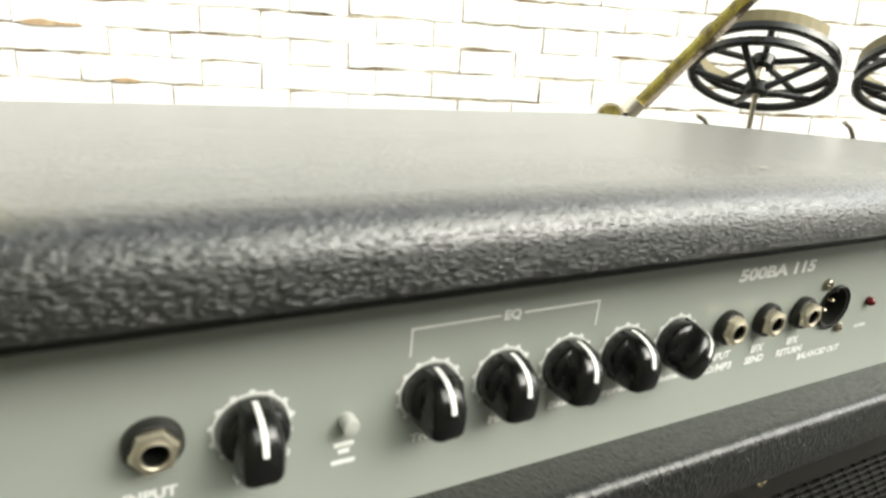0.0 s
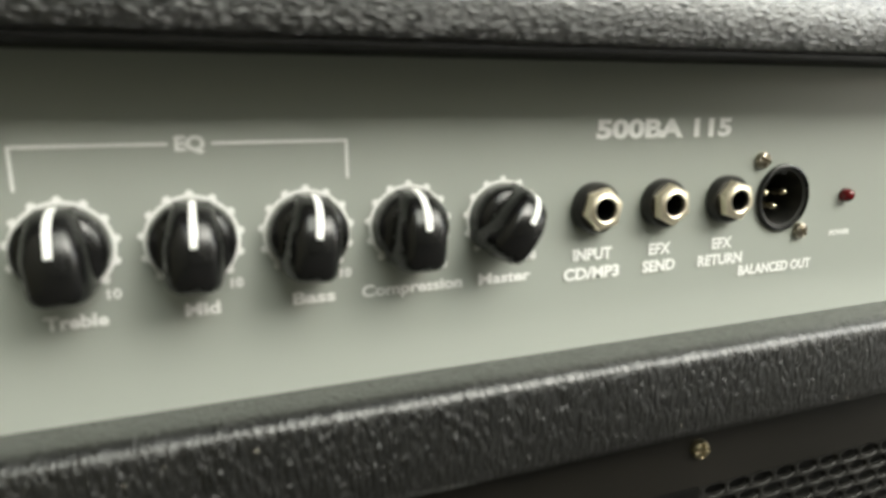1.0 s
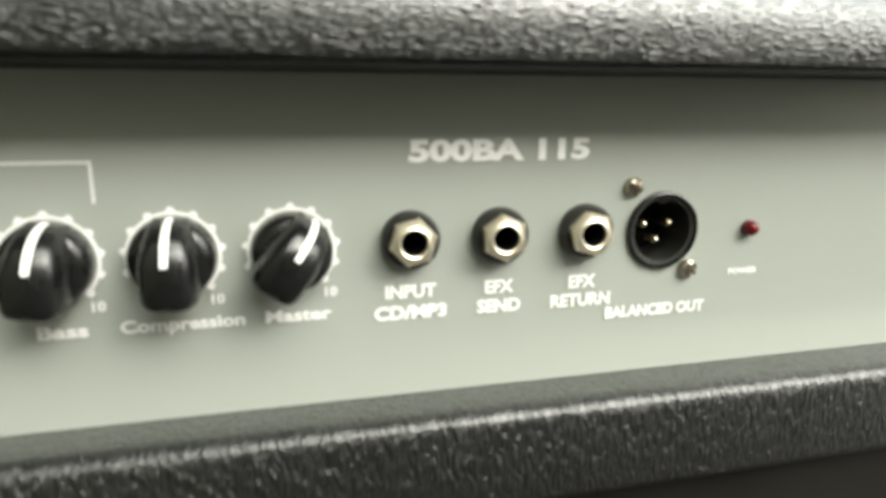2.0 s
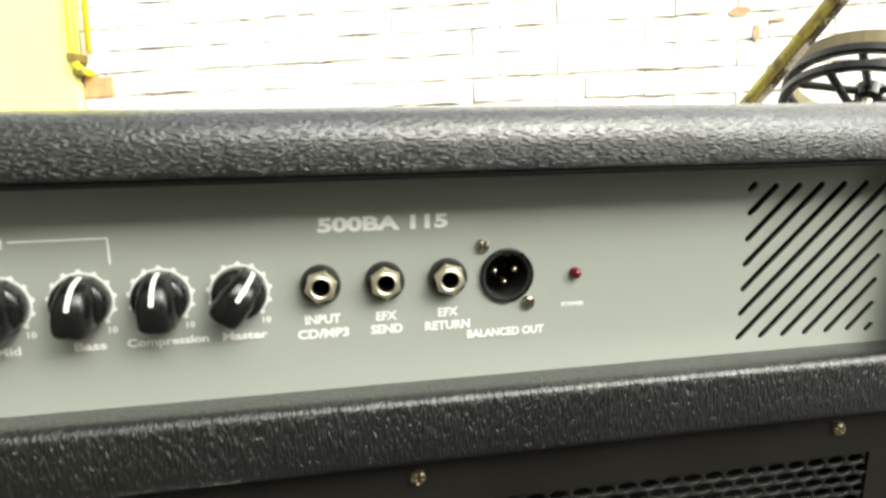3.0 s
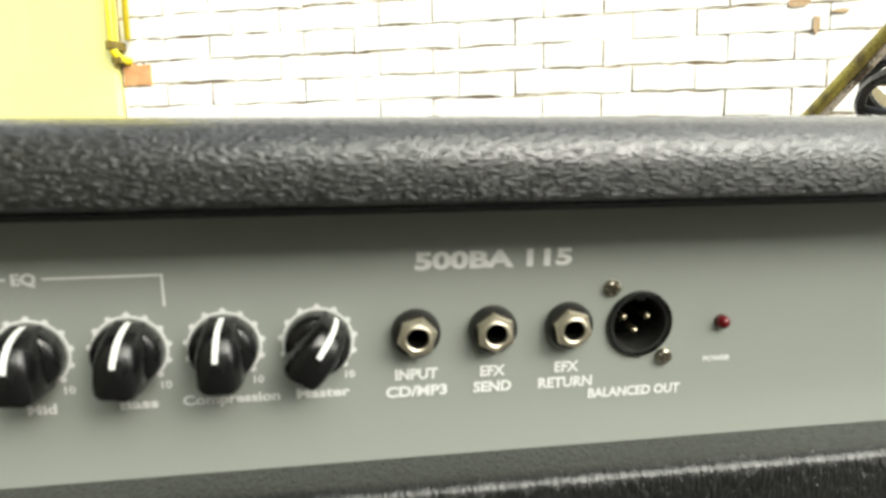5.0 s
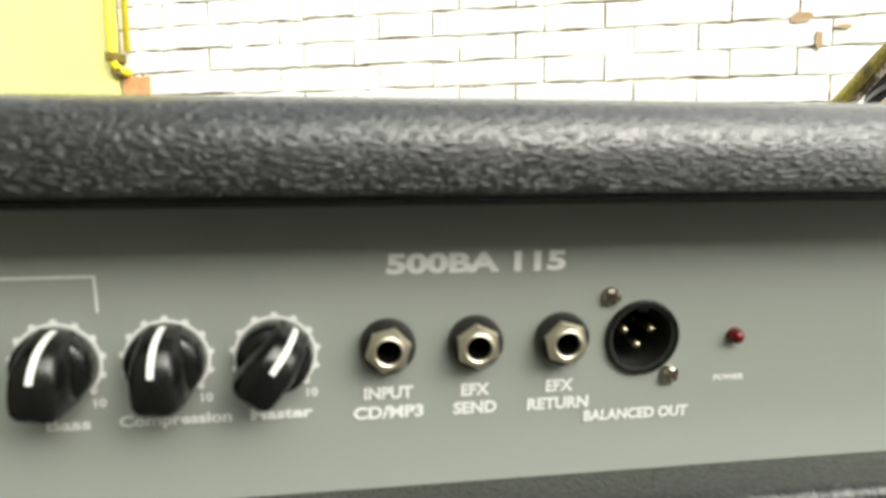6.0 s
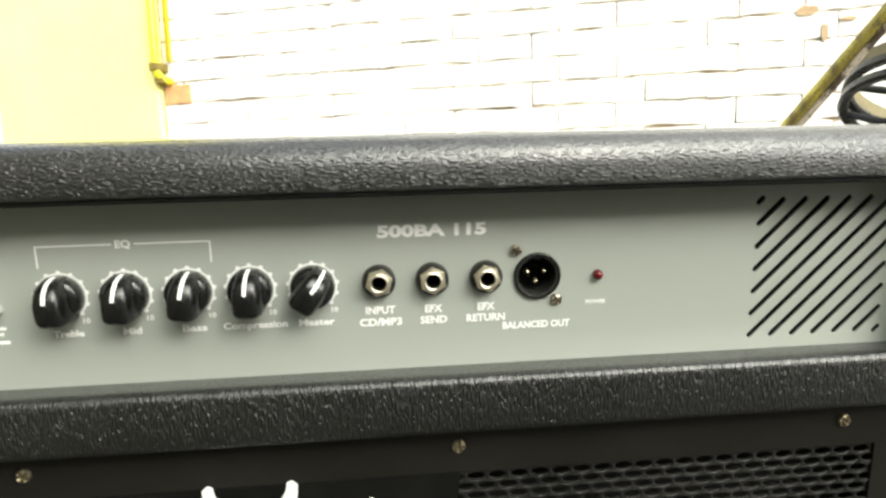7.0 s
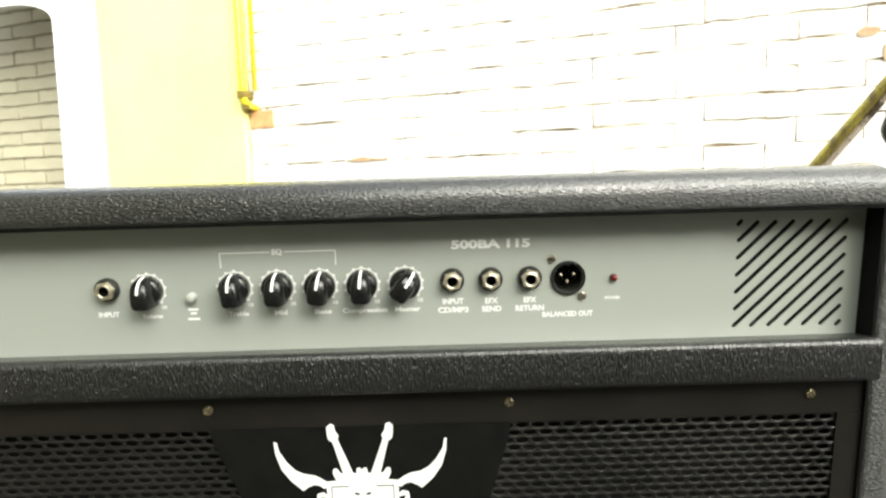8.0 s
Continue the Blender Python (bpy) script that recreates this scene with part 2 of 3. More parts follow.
def lettering(text, x, z, height, parent, width=None, bold=0.0, centre=True, lift=0.0004):
    """Printed words on the plate: capital height, and the whole width where given."""
    cu = bpy.data.curves.new("lettering", "FONT")
    cu.body, cu.size, cu.align_x = text, height / 0.69, "CENTER" if centre else "LEFT"
    cu.offset, cu.extrude, cu.resolution_u = bold, 0.00002, 3
    tmp = bpy.data.objects.new("lettering_curve", cu)
    me = bpy.data.meshes.new_from_object(tmp)
    bpy.data.objects.remove(tmp)
    bpy.data.curves.remove(cu)
    xs = [v.co.x for v in me.vertices]
    k = width / (max(xs) - min(xs)) if width else 1.0
    mid = (max(xs) + min(xs)) / 2
    for v in me.vertices:
        v.co = Vector(((v.co.x - mid) * k, -v.co.z - lift, v.co.y - height / 2))
    me.materials.append(INK)
    ob = new("lettering", me)
    ob.parent = parent
    ob.matrix_local = Matrix.Translation((x, 0, z))
    return tagged(ob, "white printed words")


# ---- setting ----
YAW = -21.8
WALL = pose(0, 0, 0.62, 0, 0, YAW) @ Matrix.Translation((0, 1.8, 0))   # x along the wall's face, z from the socket's height


def setting(name, bm, mat, at, label, category):
    me = bpy.data.meshes.new(name)
    bmesh.ops.recalc_face_normals(bm, faces=bm.faces)
    bm.to_mesh(me)
    bm.free()
    me.materials.append(mat)
    ob = new(name, me)
    ob.matrix_world = at
    return tagged(ob, label, category, kind="structure")


setting("floor", box(-8, 8, -6, 7, -0.2, 0.0), CONCRETE, Matrix(), "dark grey concrete floor under the amplifier", "floor")
wall_brick = setting("wall_brick", box(-1.62, 4.6, 0.0038, 0.25, -0.62, 2.6), MORTAR, WALL, "white-painted brick wall with dirty recessed joints", "wall")
wall_yellow = setting("wall_yellow", box(-2.365, -1.622, -0.03, 0.25, -0.62, 2.6), YELLOW, WALL, "bright yellow painted stretch of wall", "wall")
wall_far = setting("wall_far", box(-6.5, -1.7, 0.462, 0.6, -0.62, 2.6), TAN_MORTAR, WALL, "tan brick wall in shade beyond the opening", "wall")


def arch_jamb():
    """White jamb whose inner edge turns into an arch at the top."""
    pts = [(-2.365, -0.62), (-2.675, -0.62), (-2.665, 0.83)]
    for k in range(1, 9):
        a = math.pi / 2 * k / 8
        pts.append((-2.665 - 0.30 * (1 - math.cos(a)), 0.83 + 0.10 * math.sin(a)))
    pts += [(-3.6, 0.95), (-3.6, 2.6), (-2.365, 2.6)]
    return flat(pts, -0.002, 0.05)


setting("wall_white", arch_jamb(), WHITE, WALL, "white painted jamb of an arched opening", "wall")
# Added unseen behind the camera; its height sets how much low sky gets in.
setting("unseen_wall_back", box(-0.85, 3.5, -2.7, -2.5, 0.0, 2.0), PLASTER_BACK, Matrix(), "unseen plain plastered wall added to hold back sky light", "wall")
# Added out of view: keeps sky off the amplifier's left end so it darkens.
setting("unseen_wall_left", box(-0.85, -0.68, -2.5, 0.22, 0.0, 2.6), PLASTER_BACK, Matrix(), "unseen plain plastered wall added to hold back sky light", "wall")

# pipe at the edge of the yellow wall, with its rusty clamp
pipe = tagged(new("wall_pipe"), "yellow enamelled pipe on the edge of the yellow wall", "pipe")
pipe.matrix_world = WALL
p = part("pipe_run", tube([(-1.606, -0.05, 1.9), (-1.606, -0.05, 0.44), (-1.604, -0.048, 0.40), (-1.592, -0.035, 0.378), (-1.58, 0.0, 0.370)], 0.014, 14), YELLOW_PIPE, pipe, smooth=True)
part("pipe_run", tube([(-1.568, -0.022, 1.9), (-1.568, -0.022, 0.44)], 0.009, 10), YELLOW_PIPE, pipe, smooth=True)
part("clamp", box(-1.622, -1.590, -0.066, -0.0, 0.405, 0.435, 0.005), RUST, pipe, "rusty pipe clamp")
part("clamp", box(-1.615, -1.580, -0.05, -0.0, 0.362, 0.385, 0.004), RUST, pipe, "rusty pipe clamp")

# ---- the amplifier ----
amp = tagged(new("bass_amplifier"), "black vinyl-covered bass combo amplifier with grey control plate", "amplifier")
amp.matrix_world = FRONT
XL, XR = -0.446, 0.184          # inner faces of the side boards
SLOPE = -0.112                  # the level top, seen from the leaning front
top_outline = [(-0.0150, 0.0420), (-0.0195, 0.0422), (-0.0222, 0.0432), (-0.0238, 0.0450), (-0.0245, 0.0485), (-0.0245, 0.0530), (-0.0232, 0.0570), (-0.0206, 0.0606), (-0.0165, 0.0631), (-0.0115, 0.0643), (-0.0050, 0.0645)]
top_outline += [(0.05 * k, 0.0643 + SLOPE * 0.05 * k) for k in range(1, 8)] + [(0.384, 0.0643 + SLOPE * 0.384), (0.384, 0.0400 + SLOPE * 0.384), (0.02, 0.0420)]
smooth_by_angle(part("top_board", prism(top_outline, XL + 0.001, XR - 0.001, 0.004), VINYL, amp, "wrinkled black vinyl top with a rounded front lip"), 50)
# Black strip added to draw the dark shade line between lip and plate.
part("lip_shade_strip", box(XL + 0.0005, XR - 0.0005, -0.0212, -0.0012, 0.0407, 0.0424, 0.0004), BLACK_MATT, amp, "matt black strip standing in for the shade under the lip")
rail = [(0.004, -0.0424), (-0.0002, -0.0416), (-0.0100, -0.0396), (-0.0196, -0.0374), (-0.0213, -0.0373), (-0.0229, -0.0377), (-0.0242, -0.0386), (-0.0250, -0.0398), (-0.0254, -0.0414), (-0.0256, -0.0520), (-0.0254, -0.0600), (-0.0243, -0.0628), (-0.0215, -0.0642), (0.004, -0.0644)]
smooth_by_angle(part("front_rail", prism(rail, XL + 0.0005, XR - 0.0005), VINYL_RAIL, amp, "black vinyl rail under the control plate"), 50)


def side_board(x0, x1):
    pts = [(-0.0172, -0.600), (-0.0172, 0.0480), (-0.0155, 0.0545), (-0.0110, 0.0585), (-0.0050, 0.0602), (0.38, 0.0602 + SLOPE * 0.39), (0.38, -0.640)]
    bm = prism(pts, x0, x1)
    edges = [e for e in bm.edges if abs(e.verts[0].co.x - e.verts[1].co.x) < 1e-6]
    bmesh.ops.bevel(bm, geom=edges, offset=0.004, segments=3, profile=0.6, affect="EDGES")
    return bm


for x0, x1 in ((XR, XR + 0.019), (XL - 0.019, XL)):
    smooth_by_angle(part("side_board", side_board(x0, x1), VINYL, amp, "black vinyl side of the cabinet"), 50)
# Thin black linings put the shade of the inner faces into the colour.
for x0, x1 in ((XR - 0.0016, XR - 0.0001), (XL + 0.0001, XL + 0.0016)):
    part("shade_lining", box(x0, x1, -0.0160, 0.0115, -0.586, 0.0412), BLACK_MATT, amp, "matt black lining that paints in the inner side's shade")
part("bottom_board", box(XL, XR, -0.02, 0.37, -0.612, -0.588), VINYL, amp)
part("back_board", box(XL, XR, 0.355, 0.374, -0.588, -0.005), BLACK_MATT, amp)
part("baffle", box(XL + 0.001, XR - 0.001, 0.012, 0.028, -0.587, -0.066), FOAM, amp, "dark speaker baffle behind the grille")
for x in (XL + 0.03, XR - 0.03):
    for y in (0.02, 0.33):
        foot = part("rubber_foot", lathe([(0.02, 0), (0.022, 0.004), (0.018, 0.014)], 20, "z"), RUBBER, amp)
        bottom = (-0.62 - y * math.sin(radians(5.2))) / math.cos(radians(5.2))
        foot.matrix_local = Matrix.Translation((x, y, -0.6115)) @ Matrix.Diagonal((1, 1, (bottom + 0.6115) / 0.014, 1))


# control plate with its slots and holes
def slot(xa, za, xb, zb, w):
    d = Vector((xb - xa, zb - za))
    a0 = math.atan2(d.y, d.x) if d.length > 1e-6 else radians(45)
    pts = []
    for cx, cz, start in ((xb, zb, a0 - math.pi / 2), (xa, za, a0 + math.pi / 2)):
        for k in range(7):
            a = start + math.pi * k / 6
            pts.append((cx + w * math.cos(a), cz + w * math.sin(a)))
    return pts


def ring(cx, cz, r, n=24):
    return [(cx + r * math.cos(2 * math.pi * k / n), cz + r * math.sin(2 * math.pi * k / n)) for k in range(n)]


VX, VZ, STEP = 0.1056, 0.0309, 0.01089
holes = []
for k in range(7):
    e = 0.0009 if k == 0 else 0.0
    holes.append(slot(VX - e, VZ - STEP * k - e, VX + STEP * k + e, VZ + e, 0.00135))
for k in range(1, 7):
    e = 0.0009 if k == 6 else 0.0
    holes.append(slot(VX + STEP * k - e, VZ - STEP * 6 - e, VX + STEP * 6 + e, VZ - STEP * k + e, 0.00135))
JACKS = (-0.2834, -0.0707, -0.0470, -0.0228)
holes.append(ring(0.0009, -0.0004, 0.0100, 40))
for x in JACKS:
    holes.append(ring(x, 0.0005, 0.0045))


def plate():
    from mathutils.geometry import tessellate_polygon
    outer = [(XL + 0.0004, -0.0445), (XR - 0.0004, -0.0445), (XR - 0.0004, 0.0416), (XL + 0.0004, 0.0416)]
    loops = [outer] + holes
    flatpts = [q for lp in loops for q in lp]
    tris = tessellate_polygon([[Vector((x, z, 0)) for x, z in lp] for lp in loops])
    n = len(flatpts)
    verts = [(x, 0.0, z) for x, z in flatpts] + [(x, 0.0009, z) for x, z in flatpts]
    faces = [tuple(t) for t in tris] + [tuple(i + n for i in t) for t in tris]
    base = 0
    for lp in loops:
        m = len(lp)
        faces += [(base + i, base + (i + 1) % m, base + (i + 1) % m + n, base + i + n) for i in range(m)]
        base += m
    bm = bmesh.new()
    vs = [bm.verts.new(v) for v in verts]
    for f in faces:
        bm.faces.new([vs[i] for i in f])
    return bm


part("control_plate", plate(), PLATE, amp, "grey painted metal control plate with diagonal vent slots")
part("chassis_box", box(XL + 0.01, XR - 0.01, 0.018, 0.02, -0.037, 0.037), BLACK_MATT, amp, "dark inside of the chassis")


def knob_body():
    """Round skirt with a low dome."""
    return lathe([(0.0097, 0.0004), (0.0101, 0.0012), (0.0101, 0.0044), (0.0098, 0.0056), (0.0090, 0.0066), (0.0070, 0.0076), (0.0040, 0.0082), (0.0015, 0.0084)], 40)


# the ridge of a knob's grip: way from the middle towards the pointer's end, height
RIDGE = ((0.0100, 0.0030), (0.0099, 0.0060), (0.0093, 0.0092), (0.0081, 0.0120), (0.0062, 0.0142), (0.0038, 0.0157), (0.0010, 0.0166), (-0.0020, 0.0169), (-0.0050, 0.0168), (-0.0076, 0.0162), (-0.0094, 0.0149), (-0.0104, 0.0128), (-0.0108, 0.0095), (-0.0109, 0.0050), (-0.0108, 0.0022))


def knob_grip():
    """A bar across the dome: it rises in a bow from the pointer's end, has a flat top and ends in a blunt round tail."""
    bm = bmesh.new()
    loops = []
    for r, top in RIDGE:
        half = 0.0034 + 0.0026 * min(1.0, max(0.0, (0.0100 - r) / 0.009)) ** 0.6
        if r < -0.0080:
            half *= math.sqrt(max(0.05, 1 - ((-r - 0.0080) / 0.0034) ** 2))
        loop = []
        for k in range(13):
            a = math.pi * k / 12
            c, q = math.cos(a), math.sin(a)
            x = half * math.copysign(abs(c) ** 0.42, c) * (1.16 - 0.16 * q)
            loop.append(bm.verts.new((x, -(0.0015 + (top - 0.0015) * q ** 0.36), r)))
        loops.append(loop)
    for a, b in zip(loops, loops[1:]):
        for k in range(12):
            bm.faces.new((a[k], a[k + 1], b[k + 1], b[k]))
    bm.faces.new(loops[0])
    bm.faces.new(loops[-1])
    return bm


def knob(x, z, turn):
    body = part("knob", knob_body(), BLACK, amp, "black plastic knob with a white pointer line", Matrix.Translation((x, 0, z)) @ Matrix.Rotation(radians(turn), 4, "Y") @ Matrix.Diagonal((0.94, 0.97, 0.94, 1)))
    smooth_by_angle(body, 35)
    smooth_by_angle(part("grip", knob_grip(), BLACK, body), 50)
    line = bmesh.new()
    run = [(r + 0.0003, h + 0.0002) for r, h in RIDGE[:7]]
    rows = [[line.verts.new((sx * 0.00078, -h, r)) for sx in (-1, 1)] for r, h in run] + [[line.verts.new((sx * 0.00078, -h + 0.0009, r - 0.0006)) for sx in (-1, 1)] for r, h in run]
    n = len(run)
    for i in range(n - 1):
        line.faces.new((rows[i][0], rows[i][1], rows[i + 1][1], rows[i + 1][0]))
        line.faces.new((rows[n + i][0], rows[n + i + 1][0], rows[n + i + 1][1], rows[n + i][1]))
        for q in (0, 1):
            line.faces.new((rows[i][q], rows[i + 1][q], rows[n + i + 1][q], rows[n + i][q]))
    for i in (0, n - 1):
        line.faces.new((rows[i][0], rows[i][1], rows[n + i][1], rows[n + i][0]))
    part("pointer", line, INK, body, "white pointer line")
    # printed dial: an arc with eleven dots
    dial = bmesh.new()
    arc = []
    for k in range(61):
        a = radians(225 - 270 * k / 60)
        arc.append([dial.verts.new((rr * math.cos(a), -0.0003, rr * math.sin(a))) for rr in (0.0098, 0.0106)])
    for p0, p1 in zip(arc, arc[1:]):
        dial.faces.new((p0[0], p0[1], p1[1], p1[0]))
    for k in range(11):
        a = radians(225 - 27 * k)
        dial.faces.new([dial.verts.new((0.0107 * math.cos(a) + 0.0010 * math.cos(b), -0.0004, 0.0107 * math.sin(a) + 0.0010 * math.sin(b))) for b in [2 * math.pi * i / 12 for i in range(12)]])
    part("dial", dial, INK, amp, "white dotted dial", Matrix.Translation((x, 0, z)))
    lettering("10", x + 0.0090, z - 0.0109, 0.0022, amp, 0.0030, 0.0001)


for x, turn, word, width in ((-0.2588, 0, "Volume", 0.0128), (-0.2050, -2, "Treble", 0.0128), (-0.1786, 3, "Mid", 0.0078), (-0.1524, 8, "Bass", 0.0106), (-0.1264, 2, "Compression", 0.0278), (-0.0997, 36, "Master", 0.0160)):
    knob(x, -0.0009, turn)
    lettering(word, x + 0.0009, -0.0173, 0.0029, amp, width, 0.00014)


def jack(x, z):
    collar = part("jack_socket", lathe([(0.0046, 0.0), (0.0074, 0.0002), (0.0074, 0.0026), (0.0066, 0.0036), (0.0046, 0.0037)], 36, cap=False), WASHER, amp, "jack socket with black collar and hexagonal nut", Matrix.Translation((x, 0, z)))
    smooth_by_angle(collar)
    nut = bmesh.new()
    rings = []
    for r, h, six in ((0.0061, 0.0030, 1), (0.0061, 0.0058, 1), (0.0058, 0.0063, 1), (0.0042, 0.0064, 0), (0.0037, 0.0067, 0), (0.0034, 0.0065, 0), (0.0033, -0.012, 0)):
        rr = []
        for i in range(36):
            a = 2 * math.pi * i / 36
            k = math.cos(radians(30)) / math.cos((a % radians(60)) - radians(30)) if six else 1
            rr.append(nut.verts.new((r * k * math.cos(a), -h, r * k * math.sin(a))))
        rings.append(rr)
    for a, b in zip(rings, rings[1:]):
        for i in range(36):
            nut.faces.new((a[i], a[(i + 1) % 36], b[(i + 1) % 36], b[i]))
    smooth_by_angle(part("hex_nut", nut, NICKEL, collar, "pale gold nickel nut", Matrix.Rotation(radians(random.uniform(0, 60)), 4, "Y")), 30)
    part("bore", lathe([(0.0031, -0.012), (0.0031, 0.0058)], 24, cap=False), BLACK_MATT, collar, "dark bore")
    part("bore_end", lathe([(0.0031, -0.0115), (0.0031, -0.010)], 24), BLACK_MATT, collar)


for x in JACKS:
    jack(x, 0.0005)


def cross_screw(x, y, z, r, mat, parent, turn):
    """A pan-head screw with a cross recess."""
    bm = bmesh.new()
    n = 32
    rings = []
    for k, h, cut in ((1.0, 0.0, 0), (1.0, 0.35, 0), (0.86, 0.62, 0), (0.62, 0.72, 1), (0.36, 0.76, 1), (0.16, 0.78, 2)):
        rr = []
        for i in range(n):
            a = 2 * math.pi * i / n
            near = min(a % (math.pi / 2), math.pi / 2 - a % (math.pi / 2))
            deep = 0.38 if cut == 2 or (cut == 1 and near * k < 0.13) else 0.0
            rr.append(bm.verts.new((r * k * math.cos(a), -r * (h - deep), r * k * math.sin(a))))
        rings.append(rr)
    for a, b in zip(rings, rings[1:]):
        for i in range(n):
            bm.faces.new((a[i], a[(i + 1) % n], b[(i + 1) % n], b[i]))
    bm.faces.new(rings[-1])
    return smooth_by_angle(part("screw", bm, mat, parent, "cross-head screw", Matrix.Translation((x, y, z)) @ Matrix.Rotation(radians(turn), 4, "Y")), 40)


xlr = part("xlr_socket", lathe([(0.0098, -0.016), (0.0098, 0.0010), (0.0102, 0.0016), (0.0107, 0.0014), (0.0109, 0.0003)], 48, cap=False), BLACK, amp, "black round three-pin socket", Matrix.Translation((0.0009, 0, -0.0004)))
smooth_by_angle(xlr)
# Paler material than the shell puts the light on the inner wall into colour.
part("inner_wall", lathe([(0.0098, -0.0138), (0.0088, -0.0138), (0.0088, 0.0006), (0.0098, 0.0008)], 48, cap=False), WASHER, xlr, smooth=False)
part("socket_floor", lathe([(0.0097, -0.0145), (0.0097, -0.0138)], 32), BLACK_MATT, xlr)
part("key", box(-0.0015, 0.0015, -0.0002, 0.012, 0.0074, 0.0093, 0.0003), BLACK, xlr)
for px, pz in ((-0.0040, 0.0012), (0.0040, 0.0012), (0.0, -0.0034)):
    smooth_by_angle(part("pin", lathe([(0.0011, -0.0138), (0.0011, -0.0030), (0.0008, -0.0022), (0.0003, -0.0019)], 14), BRASS, xlr, "gold contact pin", Matrix.Translation((px, 0, pz))))
cross_screw(-0.0090, -0.0001, 0.0119, 0.0027, STEEL, amp, 20)
cross_screw(0.0099, -0.0001, -0.0119, 0.0027, STEEL, amp, 52)

led = part("power_lamp", lathe([(0.0023, 0.0), (0.0023, 0.0012), (0.0020, 0.0024), (0.0013, 0.0033), (0.0005, 0.0036)], 24), RED, amp, "unlit dark red indicator lens", Matrix.Translation((0.0291, 0, -0.0010)), smooth=True)
push = part("push_button", lathe([(0.0027, 0.0), (0.0027, 0.0040), (0.0024, 0.0048), (0.0013, 0.0051)], 28), BUTTON, amp, "small white push button", Matrix.Translation((-0.2318, 0, -0.0055)))
smooth_by_angle(push)


def bar(x0, x1, z0, z1):
    return part("printed_bar", box(x0, x1, -0.0003, -0.0001, z0, z1), INK, amp, "white printed bar")


lettering("500BA 115", -0.0467, 0.0225, 0.0049, amp, 0.0484, 0.00034)
for x, z, word, width, h in ((-0.0705, -0.0132, "INPUT", 0.0132, 0.0033), (-0.0705, -0.0188, "CD/MP3", 0.0190, 0.0033), (-0.0466, -0.0135, "EFX", 0.0080, 0.0033), (-0.0466, -0.0188, "SEND", 0.0122, 0.0033), (-0.0226, -0.0136, "EFX", 0.0080, 0.0033), (-0.0228, -0.0189, "RETURN", 0.0178, 0.0033), (0.0008, -0.0234, "BALANCED OUT", 0.0316, 0.0031), (0.0287, -0.0138, "POWER", 0.0096, 0.0017), (-0.2846, -0.0156, "INPUT", 0.0130, 0.0030), (-0.1776, 0.0212, "EQ", 0.0064, 0.0031)):
    lettering(word, x, z, h, amp, width, 0.00018 if h > 0.002 else 0.00009)
bar(-0.2131, -0.1822, 0.0208, 0.0214)
bar(-0.1730, -0.1417, 0.0208, 0.0214)
bar(-0.2131, -0.2125, 0.0120, 0.0214)
bar(-0.1423, -0.1417, 0.0120, 0.0214)
for z, w in ((-0.0138, 0.0062), (-0.0163, 0.0036), (-0.0200, 0.0074)):
    bar(-0.2322 - w / 2, -0.2322 + w / 2, z - 0.0007, z + 0.0007)

# grille: a frame strip, two perforated fields and the badge plate between them
GY = -0.0135
PX, PZ = 0.0100, 0.0051
part("grille_frame", box(XL + 0.001, XR - 0.001, GY, GY + 0.0025, -0.0885, -0.0660), GRILLE_FRAME, amp, "satin black strip of the grille")
part("grille_frame", box(XR - 0.0170, XR - 0.001, GY - 0.0004, GY + 0.0025, -0.585, -0.0887), GRILLE_FRAME, amp)
part("grille_frame", box(XL + 0.001, XL + 0.0110, GY, GY + 0.0025, -0.585, -0.0887), GRILLE_FRAME, amp)


def perforated(x0, x1, z0, z1):
    """Staggered long holes punched in sheet steel."""
    verts, faces = [], []
    rows_n = int((z1 - z0) / PZ)
    corner = math.atan2(PZ, PX)
    half = [0, corner, radians(62), math.pi / 2, math.pi - radians(62), math.pi - corner]
    ang = half + [a + math.pi for a in half]
    rim = [(math.copysign(min(1, abs(math.cos(a)) * 1.12), math.cos(a)) * 0.0042, math.sin(a) * 0.00205) for a in ang]
    for j in range(rows_n):
        zc = z1 - PZ * (j + 0.5)
        shift = PX / 2 if j % 2 else 0.0
        cols = int((x1 - x0) / PX)
        for i in range(cols):
            xc = x0 + PX * (i + 0.5) + shift
            if xc + PX / 2 > x1 + 1e-6:
                continue
            b = len(verts)
            for a, (rx, rz) in zip(ang, rim):
                c, s = math.cos(a), math.sin(a)
                k = min(PX / 2 / max(abs(c), 1e-6), PZ / 2 / max(abs(s), 1e-6))
                verts.append((xc + c * k, GY, zc + s * k))
            for rx, rz in rim:
                verts.append((xc + rx, GY + 0.0003, zc + rz))
            for rx, rz in rim:
                verts.append((xc + rx * 0.94, GY + 0.0016, zc + rz * 0.92))
            for k in range(12):
                n = (k + 1) % 12
                faces.append((b + k, b + n, b + 12 + n, b + 12 + k))
                faces.append((b + 12 + k, b + 12 + n, b + 24 + n, b + 24 + k))
    return mesh_of("grille", verts, faces, GRILLE)


part("grille", perforated(XL + 0.0115, XR - 0.0115, -0.585, -0.0887), GRILLE, amp, "black perforated steel speaker grille")
CX = -0.1310
badge = [(CX - 0.0925, -0.0880), (CX + 0.0940, -0.0880), (CX + 0.0930, -0.098), (CX + 0.0805, -0.140), (CX + 0.062, -0.27), (CX - 0.062, -0.27), (CX - 0.0765, -0.137), (CX - 0.0915, -0.0965)]
part("badge_plate", flat(badge, GY - 0.0012, GY + 0.0001), BLACK_MATT, amp, "black plate with a white emblem")
EY0, EY1 = GY - 0.0019, GY - 0.0011


